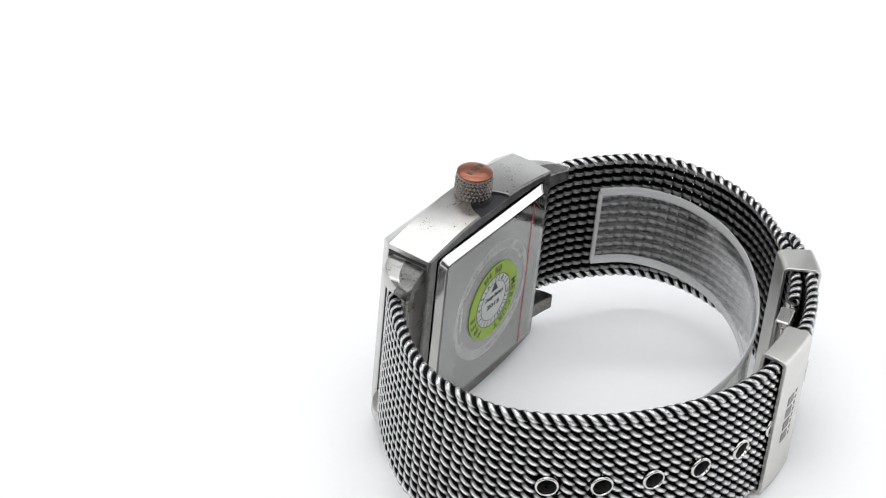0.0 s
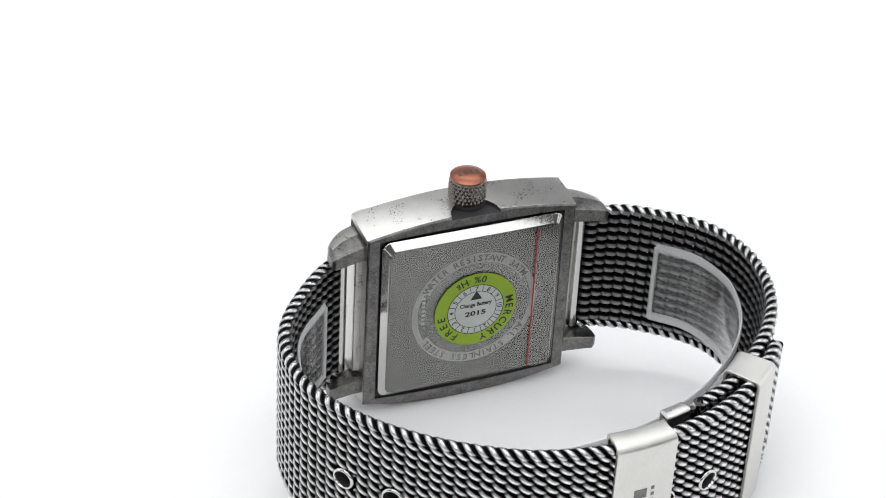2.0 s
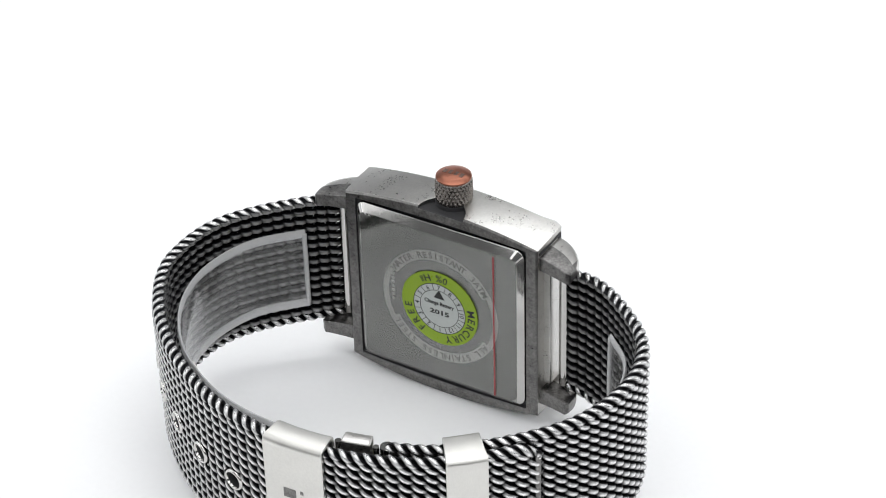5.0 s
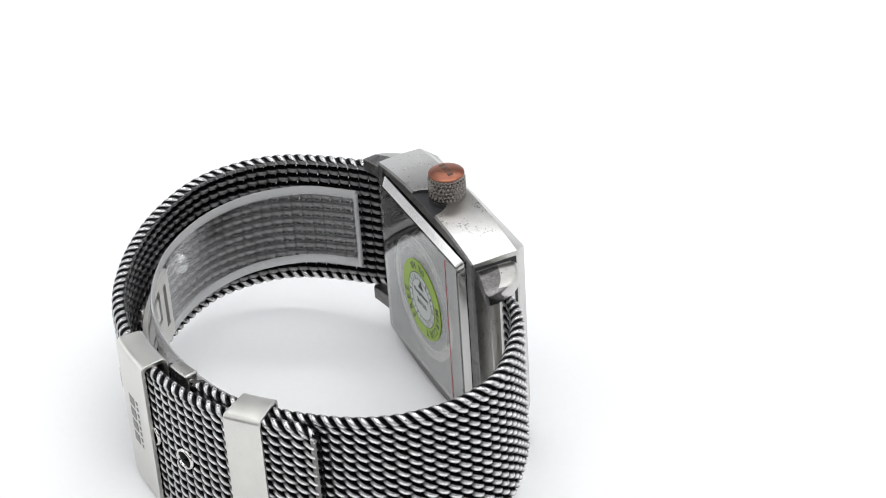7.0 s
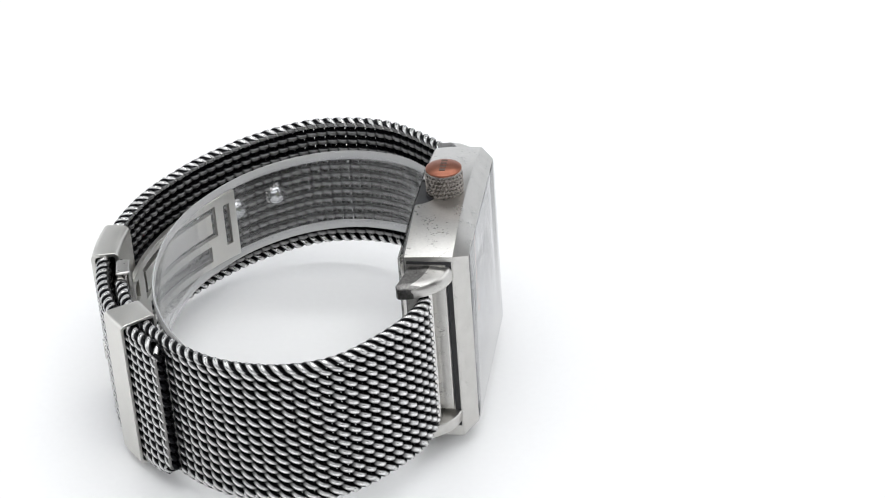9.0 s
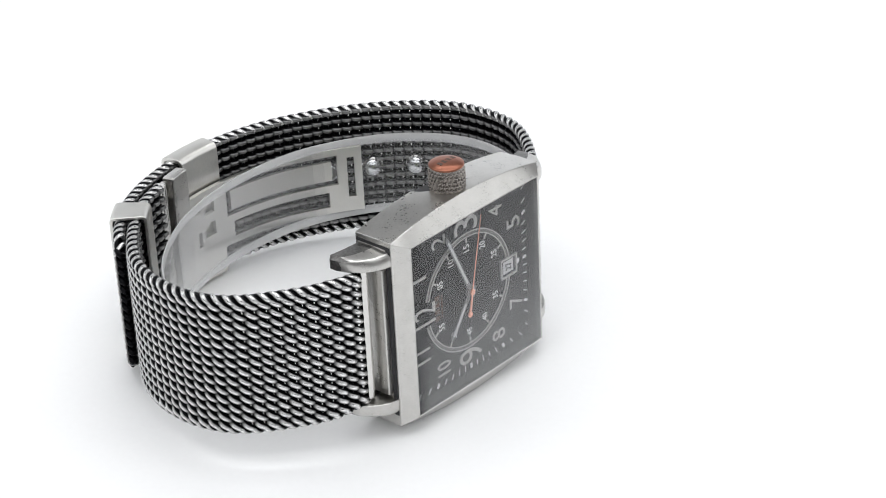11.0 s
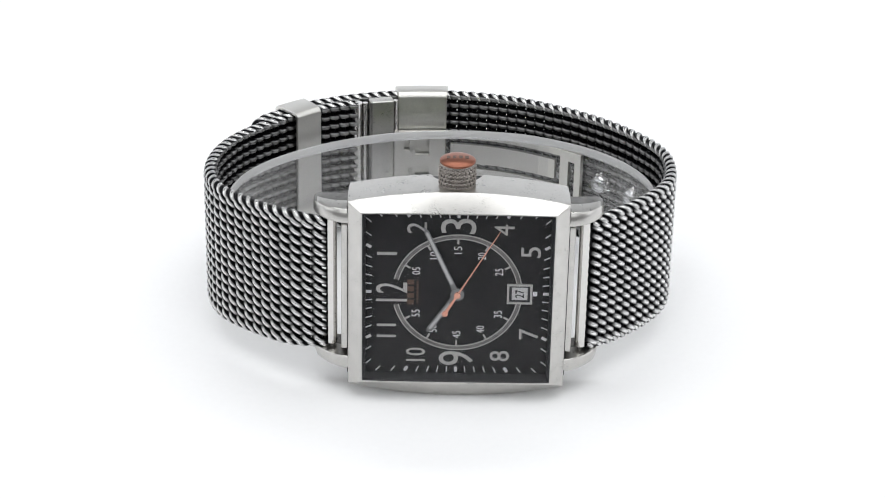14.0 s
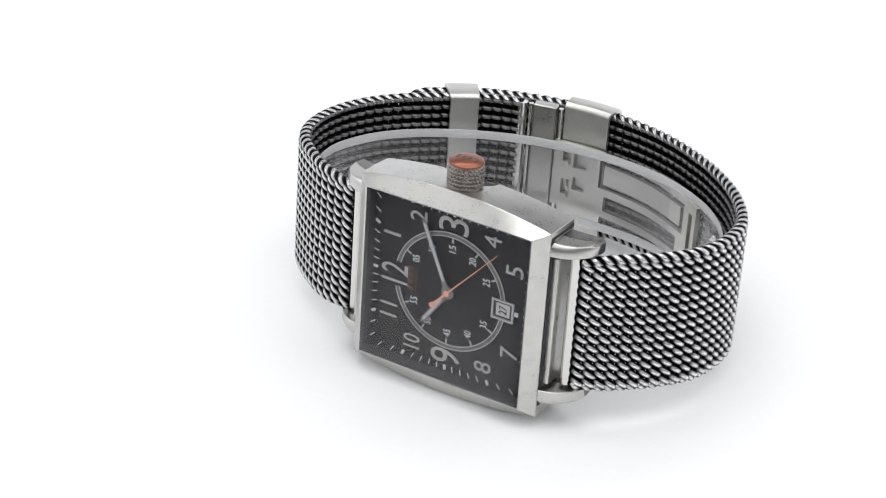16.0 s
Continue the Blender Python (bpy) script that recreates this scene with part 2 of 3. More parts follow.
# --- case ---
def build_case():
    bm = bmesh.new()
    rings = [barrel(15.2, 14.8, 0.1, -1.3), barrel(15.3, 14.9, 0.1, -3.4), barrel(15.7, 15.15, 0.1, -3.9), barrel(15.95, 15.35, 0.12, -4.0),
             barrel(18.0, 16.3, 1.75, -2.0, low=1.1), barrel(18.15, 16.4, 1.9, -1.75, belly=0.1, low=1.2), barrel(18.2, 16.4, 1.9, 2.0, belly=0.2, low=1.2),
             barrel(18.05, 16.15, 1.9, 5.9, belly=0.2, low=1.2), barrel(17.75, 15.95, 1.8, 6.2, belly=0.2, low=1.1), barrel(16.0, 15.55, 0.45, 6.25, low=0.8),
             barrel(15.9, 15.45, 0.4, 5.7, low=0.8)]
    loft(bm, rings)
    bm.faces.ensure_lookup_table()
    inside = 2 * len(rings[0])
    for i, f in enumerate(bm.faces):
        c = f.calc_center_median()
        # rearmost faces take the darker mottled steel
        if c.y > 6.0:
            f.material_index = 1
        elif c.y > 5.65:
            f.material_index = 2
        elif i < inside or (abs(c.x) < 15.4 and abs(c.z) < 15.2):
            f.material_index = 2
    case = part("case", bm, [STEEL, DARK_STEEL, DARK], WATCH, "satin steel square case with darker mottled steel rear faces", 5)
    # a round recess under the crown, its walls coloured dark as shade
    cut = bmesh.new()
    lathe(cut, [(4.2, 17.45), (4.5, 24.0)], (-0.36, 6.5, LIFT), 48)
    bmesh.ops.scale(cut, vec=(MM, MM, MM), verts=cut.verts)
    tool = new("recess_cutter", mesh_of(cut, DARK))
    md = case.modifiers.new("recess", "BOOLEAN")
    md.operation, md.object, md.solver, md.material_mode = "DIFFERENCE", tool, "EXACT", "TRANSFER"
    bpy.context.view_layer.update()
    me = bpy.data.meshes.new_from_object(case.evaluated_get(bpy.context.evaluated_depsgraph_get()))
    case.modifiers.remove(md)
    bpy.data.objects.remove(tool)
    me.shade_smooth()
    me.set_sharp_from_angle(angle=radians(12))
    case.data = me
    bv = case.modifiers.new("bevel", "BEVEL")
    bv.width, bv.segments, bv.limit_method, bv.angle_limit = 0.14 * MM, 2, "ANGLE", radians(25)
    # end pieces between the lugs; proud dark strips stand for the shaded grooves
    for s in (-1, 1):
        bm = bmesh.new()
        block(bm, (min(s * 17.3, s * 19.3), -0.6, -11.6), (max(s * 17.3, s * 19.3), 3.9, 11.6))
        part("end_piece", bm, STEEL, case, "flat satin steel end piece", 35, 0.2)
        bm = bmesh.new()
        block(bm, (min(s * 17.2, s * 18.28), -1.5, -15.6), (max(s * 17.2, s * 18.28), -0.62, 15.0))
        part("groove_shade", bm, DARK, case, "dark strip drawn for the shaded gap behind the bezel")
        bm = bmesh.new()
        block(bm, (min(s * 17.2, s * 18.26), -1.5, 15.0), (max(s * 17.2, s * 18.26), 5.6, 15.5))
        part("groove_shade", bm, DARK, case, "dark strip drawn for the shaded gap above the lug")
        bm = bmesh.new()
        rod(bm, (s * 21.0, 2.2, -11.75), (s * 21.0, 2.2, 11.75), 0.95, 20)
        part("bar_tube", bm, BRIGHT, WATCH, "bright steel strap tube")
        bm = bmesh.new()
        rod(bm, (s * 21.0, 2.2, -12.6), (s * 21.0, 2.2, 12.6), 0.45, 12)
        part("spring_bar", bm, DARK_STEEL, WATCH)
    return case


def build_lug(sx, sz):
    """A lug that grows from the case's corner and curves back to its tip."""
    bm = bmesh.new()
    rings = []
    n = 12
    for k in range(n + 1):
        f = k / n
        x = 16.6 + 7.4 * f
        front = -1.8 + 0.6 * f + 4.2 * f ** 3
        back = 5.2 + 1.6 * f ** 1.5
        outer = 15.0 - 0.7 * f
        inner = 11.95
        outer, inner = (outer, inner) if sz > 0 else (outer + 0.5, inner + 0.3)
        mid = (front + back) / 2
        if k == n:
            front, back, outer = front + 0.7, back - 0.6, outer - 0.4
        rings.append([(sx * x, front, sz * (inner + 0.3)), (sx * x, front, sz * (outer - 0.9)), (sx * x, front + 0.5, sz * (outer - 0.2)),
                      (sx * x, mid, sz * outer), (sx * x, back, sz * (outer - 0.25)), (sx * x, back, sz * inner), (sx * x, mid, sz * inner)])
    loft(bm, rings)
    # rear part of the lug takes the darker mottled steel
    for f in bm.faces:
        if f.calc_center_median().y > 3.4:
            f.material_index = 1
    part("lug", bm, [STEEL, DARK_STEEL], WATCH, "rounded steel lug", 40, 0.15)


def build_back():
    bm = bmesh.new()
    loft(bm, [round_square(15.75, 15.65, 1.6, 5.6, 6, -0.1, -0.3), round_square(15.75, 15.65, 1.6, 6.35, 6, -0.1, -0.3), round_square(14.8, 14.4, 1.3, 7.3, 6, -0.1, -0.3)])
    # chamfer in brighter steel, which paints in the light it reflects
    for f in bm.faces:
        if 6.4 < f.calc_center_median().y < 7.2:
            f.material_index = 1
    back = part("case_back", bm, [BACKSTEEL, BRIGHT], WATCH, "polished steel case back with etched ring", 20, 0.1)
    bm = bmesh.new()
    ring_band(bm, 9.95, 10.95, 7.3, 7.32, 0.5, -0.2)
    for a0, a1 in ((-62, 62), (118, 242)):
        rows = []
        for k in range(31):
            a = radians(a0 + (a1 - a0) * k / 30)
            rows.append([back_pose(0.5 + r * math.sin(a), -0.2 + r * math.cos(a), y).translation for r, y in ((9.1, 7.3), (9.1, 7.318), (9.96, 7.318), (9.96, 7.3))])
        loft(bm, rows)
    part("etched_ring", bm, ETCH, back)
    bm = bmesh.new()
    arc_text(bm, "WATER RESISTANT 3ATM", 10.05, 1.2, -60, 60, 7.34, 0.5, -0.2)
    part("lettering", bm, DARK_STEEL, back, "etched lettering")
    bm = bmesh.new()
    arc_text(bm, "ALL STAINLESS STEEL", 10.05, 1.2, 120, 240, 7.34, 0.5, -0.2)
    part("lettering", bm, DARK_STEEL, back, "etched lettering")
    for col, b0, count in ((8.2, 4.2, 8), (9.5, 0.6, 5)):
        for k in range(count):
            bm = bmesh.new()
            block(bm, (col, 7.3, b0 - 0.85 * k), (col + 0.55, 7.315, b0 - 0.85 * k + 0.5))
            part("serial_bar", bm, ETCH, back)
    # protective film with a red line
    bm = bmesh.new()
    loft(bm, [round_square(14.75, 14.5, 0.6, 7.52, 4, -0.2, -0.4), round_square(14.75, 14.5, 0.6, 7.60, 4, -0.2, -0.4)])
    film = part("protective_film", bm, BACKFILM, WATCH, "clear protective film with a thin red line")
    film.visible_shadow = False
    bm = bmesh.new()
    block(bm, (-10.95, 7.605, -14.6), (-10.72, 7.64, 13.6))
    part("red_line", bm, RED, film)
    # battery sticker
    bm = bmesh.new()
    lathe(bm, [(7.2, 7.62), (7.2, 7.70)], (-0.6, 0, -0.25), 64, "y")
    st = part("battery_sticker", bm, GREEN, WATCH, "round green battery sticker with black print")
    bm = bmesh.new()
    lathe(bm, [(4.9, 7.70), (4.9, 7.73)], (-0.6, 0, -0.25), 64, "y")
    part("label_centre", bm, PAPER, st, "silver label centre")
    bm = bmesh.new()
    for r0, r1 in ((4.85, 4.98), (3.6, 3.7)):
        ring_band(bm, r0, r1, 7.73, 7.75, 0.6, -0.25)
    for k in range(12):
        a = radians(15 + 30 * k)
        d, s = Vector((math.sin(a), math.cos(a))), Vector((math.cos(a), -math.sin(a)))
        q = [(d * r + s * w) for r in (3.65, 4.9) for w in (-0.05, 0.05)]
        loft(bm, [[back_pose(0.6 + p.x, p.y - 0.25, y).translation for p in (q[0], q[1], q[3], q[2])] for y in (7.73, 7.75)])
    part("month_ring", bm, INK, st)
    for k in range(12):
        a = 30 * k
        bm = bmesh.new()
        add_letters(bm, lettering(str((6 + k) % 12 + 1), 0.85, None, 0.02, 0.01),
                    back_pose(0.6 + 4.25 * math.sin(radians(a)), -0.25 + 4.25 * math.cos(radians(a)), 7.75, a))
        part("month_number", bm, INK, st)
    bm = bmesh.new()
    tri = [(0.0, 3.75), (-1.05, 2.05), (1.05, 2.05)]
    loft(bm, [[back_pose(0.6 + p[0], p[1] - 0.25, y).translation for p in tri] for y in (7.74, 7.76)])
    part("month_pointer", bm, INK, st)
    for text, b, h, w in (("Change Battery", 0.95, 1.05, 5.6), ("2015", -0.75, 0.95, 3.7)):
        bm = bmesh.new()
        add_letters(bm, lettering(text, h, w, 0.02, 0.032), back_pose(0.6, b - 0.25, 7.75))
        part("lettering", bm, INK, st)
    for text, a0, a1, inward in (("MERCURY", 74, 172, False), ("FREE", 208, 268, False), ("Hg", -37, -16, True), ("0%", -5, 17, True)):
        bm = bmesh.new()
        arc_text(bm, text, 6.05, 1.35, a0, a1, 7.72, 0.6, -0.25, inward)
        part("lettering", bm, INK, st)


def ring_band(bm, r0, r1, y0, y1, ca=0.0, cb=0.0, n=72):
    rows = []
    for r, y in ((r0, y0), (r0, y1), (r1, y1), (r1, y0)):
        rows.append([back_pose(ca + r * math.sin(2 * math.pi * k / n), cb + r * math.cos(2 * math.pi * k / n), y).translation for k in range(n)])
    loft(bm, rows + [rows[0]], False, False)
    bmesh.ops.remove_doubles(bm, verts=bm.verts, dist=1e-5)


def arc_text(bm, text, r, h, a0, a1, y, ca=0.0, cb=0.0, inward=False):
    """Letters round a circle on the back, clockwise from a0 to a1; inward: feet outside, read the other way."""
    n = len(text)
    for k, ch in enumerate(text):
        if ch == " ":
            continue
        f = (k + 0.5) / n
        a = a1 + (a0 - a1) * f if inward else a0 + (a1 - a0) * f
        low = h * (0.78 if ch in "g" else 1)
        add_letters(bm, lettering(ch, low, None, 0.02, 0.014),
                    back_pose(ca + r * math.sin(radians(a)), cb + r * math.cos(radians(a)), y, a + (180 if inward else 0)))


# --- dial ---
def build_dial():
    cz = -0.2
    bm = bmesh.new()
    loft(bm, [barrel(15.2, 15.0, 0.1, -1.25), barrel(15.2, 15.0, 0.1, -1.45)])
    dial = part("dial", bm, DIAL, WATCH, "black ribbed dial with silver numerals")
    y = -1.50
    big = {"12": (0.0, 10.9, 5.2, 3.5), "3": (12.3, 0.0, 5.8, 2.7), "9": (-12.4, 0.0, 5.8, 2.7)}
    small = {"1": (7.1, 11.7), "2": (11.9, 6.8), "4": (11.7, -7.5), "5": (7.7, -12.0), "7": (-7.6, -12.1), "8": (-11.9, -7.3),
             "10": (-11.8, 6.8), "11": (-7.3, 11.7)}
    for text, (u, v, h, w) in big.items():
        bm = bmesh.new()
        add_letters(bm, lettering(text, h, w, 0.2, -0.004), dial_pose(u + cz, v, y))
        part("numeral", bm, SILVER, dial, "large raised silver numeral")
    for text, (u, v) in small.items():
        bm = bmesh.new()
        add_letters(bm, lettering(text, 3.25, 0.48 if text == "1" else (1.95 if len(text) == 1 else 2.5), 0.2, -0.002), dial_pose(u + cz, v, y))
        part("numeral", bm, SILVER, dial, "raised silver numeral")
    # inner ring, broken at twelve and at the date
    for a0, a1 in ((13, 170), (190, 347)):
        n = 60
        for r0, r1, rise, mat in ((10.0, 10.75, 0.08, HATCH), (9.94, 10.1, 0.16, SILVER), (10.65, 10.81, 0.16, SILVER)):
            bm = bmesh.new()
            rows = []
            for k in range(n + 1):
                a = radians(a0 + (a1 - a0) * k / n)
                rows.append([dial_pose(cz + r * math.sin(a), r * math.cos(a), yy).translation for r, yy in ((r0, y), (r0, y - rise), (r1, y - rise), (r1, y))])
            loft(bm, rows)
            part("inner_ring" if mat is HATCH else "ring_rim", bm, mat, dial, "brushed grey ring" if mat is HATCH else "fine silver rim")
    for k in range(1, 12):
        if k == 6:
            continue
        a = radians(30 * k)
        bm = bmesh.new()
        p0 = dial_pose(cz + 9.0 * math.sin(a), 9.0 * math.cos(a), y, 30 * k)
        q = [(-0.16, 0), (0.16, 0), (0.16, 1.05), (-0.16, 1.05)]
        loft(bm, [[p0 @ Vector((px, py, d)) for px, py in q] for d in (0, 0.1)])
        part("ring_mark", bm, SILVER, dial)
        bm = bmesh.new()
        rr = 7.9
        add_letters(bm, lettering("%02d" % (5 * k), 1.35, 1.35, 0.04), dial_pose(cz + rr * math.sin(a), rr * math.cos(a), y))
        part("minute_number", bm, WHITE, dial)
    # outer minute track along the square edge
    marks = {}
    for key, w, h in (("thin", 0.17, 1.15), ("wide", 0.5, 0.95)):
        bm = bmesh.new()
        loft(bm, [[(-w / 2 * MM, -h / 2 * MM, d * MM), (w / 2 * MM, -h / 2 * MM, d * MM), (w / 2 * MM, h / 2 * MM, d * MM), (-w / 2 * MM, h / 2 * MM, d * MM)] for d in (0, 0.06)])
        marks[key] = mesh_of(bm, WHITE, False)
    for k in range(60):
        a = radians(6 * k)
        s, c = math.sin(a), math.cos(a)
        r = min((14.3 if s > 0 else 14.55) / max(abs(s), 1e-6), 14.7 / max(abs(c), 1e-6))
        place(marks["wide" if k % 5 == 0 else "thin"], "minute_mark", dial, dial_pose(cz + r * s, r * c, y, 6 * k))
    # maker's word as plain bars
    for v, h, w in ((7.75, 1.15, 5.0), (6.6, 0.35, 4.4)):
        n = 4 if h > 1 else 7
        for k in range(n):
            bm = bmesh.new()
            p0 = dial_pose(cz - w / 2 + w * (k + 0.5) / n, v, y)
            q = [(-w / n * 0.36, -h / 2), (w / n * 0.36, -h / 2), (w / n * 0.36, h / 2), (-w / n * 0.36, h / 2)]
            loft(bm, [[p0 @ Vector((px, py, d)) for px, py in q] for d in (0, 0.05)])
            part("print_bar", bm, BROWN, dial)
    # date window
    bm = bmesh.new()
    p0 = dial_pose(cz, -10.35, y)
    for (ax, ay, bx, by) in ((-1.85, 1.75, 1.85, 2.1), (-1.85, -2.1, 1.85, -1.75), (-1.85, -1.75, -1.5, 1.75), (1.5, -1.75, 1.85, 1.75)):
        loft(bm, [[p0 @ Vector(p) for p in ((ax, ay, d), (bx, ay, d), (bx, by, d), (ax, by, d))] for d in (0, 0.3)])
    win = part("date_window", bm, SILVER, dial, "silver date frame")
    bm = bmesh.new()
    loft(bm, [[p0 @ Vector(p) for p in ((-1.5, -1.75, d), (1.5, -1.75, d), (1.5, 1.75, d), (-1.5, 1.75, d))] for d in (0.0, 0.03)])
    part("date_disc", bm, DARK, win, "dark date recess")
    bm = bmesh.new()
    loft(bm, [[p0 @ Vector(p) for p in ((-1.15, -1.3, d), (1.15, -1.3, d), (1.15, 1.3, d), (-1.15, 1.3, d))] for d in (0.03, 0.07)])
    part("date_plate", bm, LUME, win, "pale date plate")
    bm = bmesh.new()
    add_letters(bm, lettering("27", 1.5, 1.5, 0.03, 0.01), p0 @ Matrix.Translation((0, 0, 0.09)))
    part("date_number", bm, INK, win)
    bm = bmesh.new()
    p1 = dial_pose(cz, -12.9, y)
    loft(bm, [[p1 @ Vector(p) for p in ((-0.4, -0.35, d), (0.4, -0.35, d), (0.4, 0.35, d), (-0.4, 0.35, d))] for d in (0, 0.1)])
    part("six_mark", bm, WHITE, dial)
    # glass
    bm = bmesh.new()
    loft(bm, [barrel(15.65, 15.2, 0.1, -3.6), barrel(15.65, 15.2, 0.1, -4.05), barrel(15.4, 14.95, 0.1, -4.2)])
    g = part("watch_glass", bm, GLASS, WATCH, "clear flat watch glass")
    g.visible_shadow = False


def hand(name, outline, depth, material, turn, y, label):
    """A hand about its own pin; outline in (side, along)."""
    bm = bmesh.new()
    loft(bm, [[(px * MM, py * MM, d * MM) for px, py in outline] for d in (0, depth)])
    ob = new(name, mesh_of(bm, material, True, 30))
    ob.parent = WATCH
    ob.matrix_basis = hand_pose(turn, y)
    return tagged(ob, label)


def hand_pose(turn, y):
    m = dial_pose(-0.2, 0.0, y, turn)
    t = m.translation
    return Matrix.Translation((t.x * MM, t.y * MM, (t.z + LIFT) * MM)) @ m.to_3x3().to_4x4()


def build_hands():
    def bar(w, a, b, tip):
        return [(-w, a), (w, a), (w, b - tip), (w * 0.25, b), (-w * 0.25, b), (-w, b - tip)]

    hour = hand("hour_hand", bar(0.48, -0.8, 8.7, 0.8), 0.12, HAND, 304.5, -1.95, "grey hour hand")
    minute = hand("minute_hand", bar(0.42, -0.8, 13.4, 0.9), 0.12, HAND, 65.5, -2.2, "grey minute hand")
    for ob, a, b in ((hour, 2.2, 8.0), (minute, 2.2, 12.6)):
        bm = bmesh.new()
        loft(bm, [[(px * MM, py * MM, d * MM) for px, py in bar(0.22, a, b, 0.3)] for d in (0.121, 0.16)])
        o = new("lume_strip", mesh_of(bm, LUME))
        o.parent = ob
        bm = bmesh.new()
        lathe(bm, [(1.15 * MM, 0.0), (1.15 * MM, 0.16 * MM)], (0, 0, 0), 32)
        o = new("hub", mesh_of(bm, HAND))
        o.parent = ob
    sec = hand("second_hand", [(-0.13, -4.0), (0.13, -4.0), (0.05, 13.6), (-0.05, 13.6)], 0.1, ROSE, 120, -2.45, "thin rose gold second hand")
    bm = bmesh.new()
    loft(bm, [[(px * MM, py * MM, d * MM) for px, py in ((-0.24, -3.6), (0.24, -3.6), (0.16, -0.5), (-0.16, -0.5))] for d in (-0.02, 0.14)])
    o = new("counterweight", mesh_of(bm, ROSE))
    o.parent = sec
    for cy, r in ((0, 0.55), (-4.0, 0.5)):
        bm = bmesh.new()
        lathe(bm, [(r * MM, -0.03 * MM), (r * MM, 0.2 * MM), (r * 0.6 * MM, 0.26 * MM)], (0, cy * MM, 0), 28)
        o = new("hub_disc", mesh_of(bm, ROSE))
        o.parent = sec
    return sec


# --- crown ---
def build_crown():
    c = (-0.36, 1.72)
    # dark cylinder that paints the shadow line at the crown's foot
    bm = bmesh.new()
    lathe(bm, [(3.12, 16.5), (3.12, 18.15)], (*c, 0), 40)
    part("crown_shadow_ring", bm, DARK, WATCH, "dark ring painted as the shadow line under the crown")
    bm = bmesh.new()
    n, rows = 208, 36
    rings = []
    for j in range(rows + 1):
        f = j / rows
        z = 17.9 + 4.35 * f
        ring = []
        for k in range(n):
            a = 2 * math.pi * k / n
            # crossed knurling: two sets of slanting grooves
            w1 = abs(math.sin(13 * a + 9.5 * f))
            w2 = abs(math.sin(13 * a - 9.5 * f))
            edge = min(1.0, 9 * f, 9 * (1 - f))
            r = 2.78 + 0.05 * math.sin(math.pi * f) + 0.30 * edge * min(w1, w2)
            ring.append((c[0] + r * math.cos(a), c[1] + r * math.sin(a), z))
        rings.append(ring)
    loft(bm, rings)
    crown = part("crown", bm, CROWN, WATCH, "knurled steel crown with a domed copper cap", 40)
    bm = bmesh.new()
    lathe(bm, [(2.85, 22.2), (2.95, 22.4), (2.92, 22.55), (2.6, 22.75), (1.6, 22.98), (0.4, 23.06)], (*c, 0), 48)
    cap = part("cap", bm, COPPER, crown, "domed copper cap")
    for k in range(4):
        bm = bmesh.new()
        x = c[0] - 1.5 + 1.0 * k
        block(bm, (x - 0.3, c[1] - 0.5, 22.8), (x + 0.3, c[1] + 0.5, 23.08 - 0.04 * abs(k - 1.5)))
        part("engraved_bar", bm, BROWN, cap)


build_case()
for sx in (-1, 1):
    for sz in (-1, 1):
        build_lug(sx, sz)
build_back()
build_dial()
SECOND = build_hands()
build_crown()

# --- strap ---
def smooth_path(points, step=0.1):
    """A Catmull-Rom curve through (x, y) points, evenly spaced by length."""
    p = [Vector(q) for q in points]
    p = [2 * p[0] - p[1]] + p + [2 * p[-1] - p[-2]]
    dense = []
    for i in range(1, len(p) - 2):
        a, b, c, d = p[i - 1:i + 3]
        for k in range(40):
            t = k / 40
            dense.append(0.5 * (2 * b + (c - a) * t + (2 * a - 5 * b + 4 * c - d) * t * t + (3 * b - a - 3 * c + d) * t ** 3))
    dense.append(p[-2])
    xy = np.array([v[:] for v in dense])
    s = np.concatenate([[0], np.cumsum(np.hypot(*np.diff(xy, axis=0).T))])
    u = np.arange(0, s[-1], step)
    return np.stack([np.interp(u, s, xy[:, 0]), np.interp(u, s, xy[:, 1])], 1)


class Band:
    """A path seen from above; side +1 if the outside lies to the right of its direction."""

    def __init__(self, points, side):
        self.xy, self.step = smooth_path(points), 0.1
        d = np.gradient(self.xy, axis=0)
        d /= np.hypot(*d.T)[:, None]
        k = np.ones(15) / 15
        d = np.stack([np.convolve(np.pad(d[:, i], 7, "edge"), k, "valid") for i in (0, 1)], 1)
        self.out = np.stack([d[:, 1], -d[:, 0]], 1) * side
        self.length = (len(self.xy) - 1) * self.step

    def at(self, s, off, z):
        """Arrays of length along, offset outward and height to points; the strap sags a little towards the clasp."""
        s = np.asarray(s, float)
        u = np.arange(len(self.xy)) * self.step
        x = np.interp(s, u, self.xy[:, 0])
        y = np.interp(s, u, self.xy[:, 1])
        ox = np.interp(s, u, self.out[:, 0])
        oy = np.interp(s, u, self.out[:, 1])
        x, y = x + ox * off, y + oy * off
        return np.stack([x, y, z - 0.45 - 0.022 * (y - 3.0)], -1)

    def near(self, x, y):
        return float(np.argmin(np.hypot(self.xy[:, 0] - x, self.xy[:, 1] - y)) * self.step)


SIX = Band([(21.6, 2.2), (25.4, 5.2), (30.4, 10.2), (34.3, 15.3), (36.3, 19.9), (37.0, 25.4), (36.3, 31.6), (33.1, 37.9), (27.6, 44.5), (19.6, 50.8), (9, 56.0),
            (-3.5, 58.0), (-15.5, 56.5), (-25.8, 52.2), (-33.2, 46.2), (-37.6, 41.2)], 1)
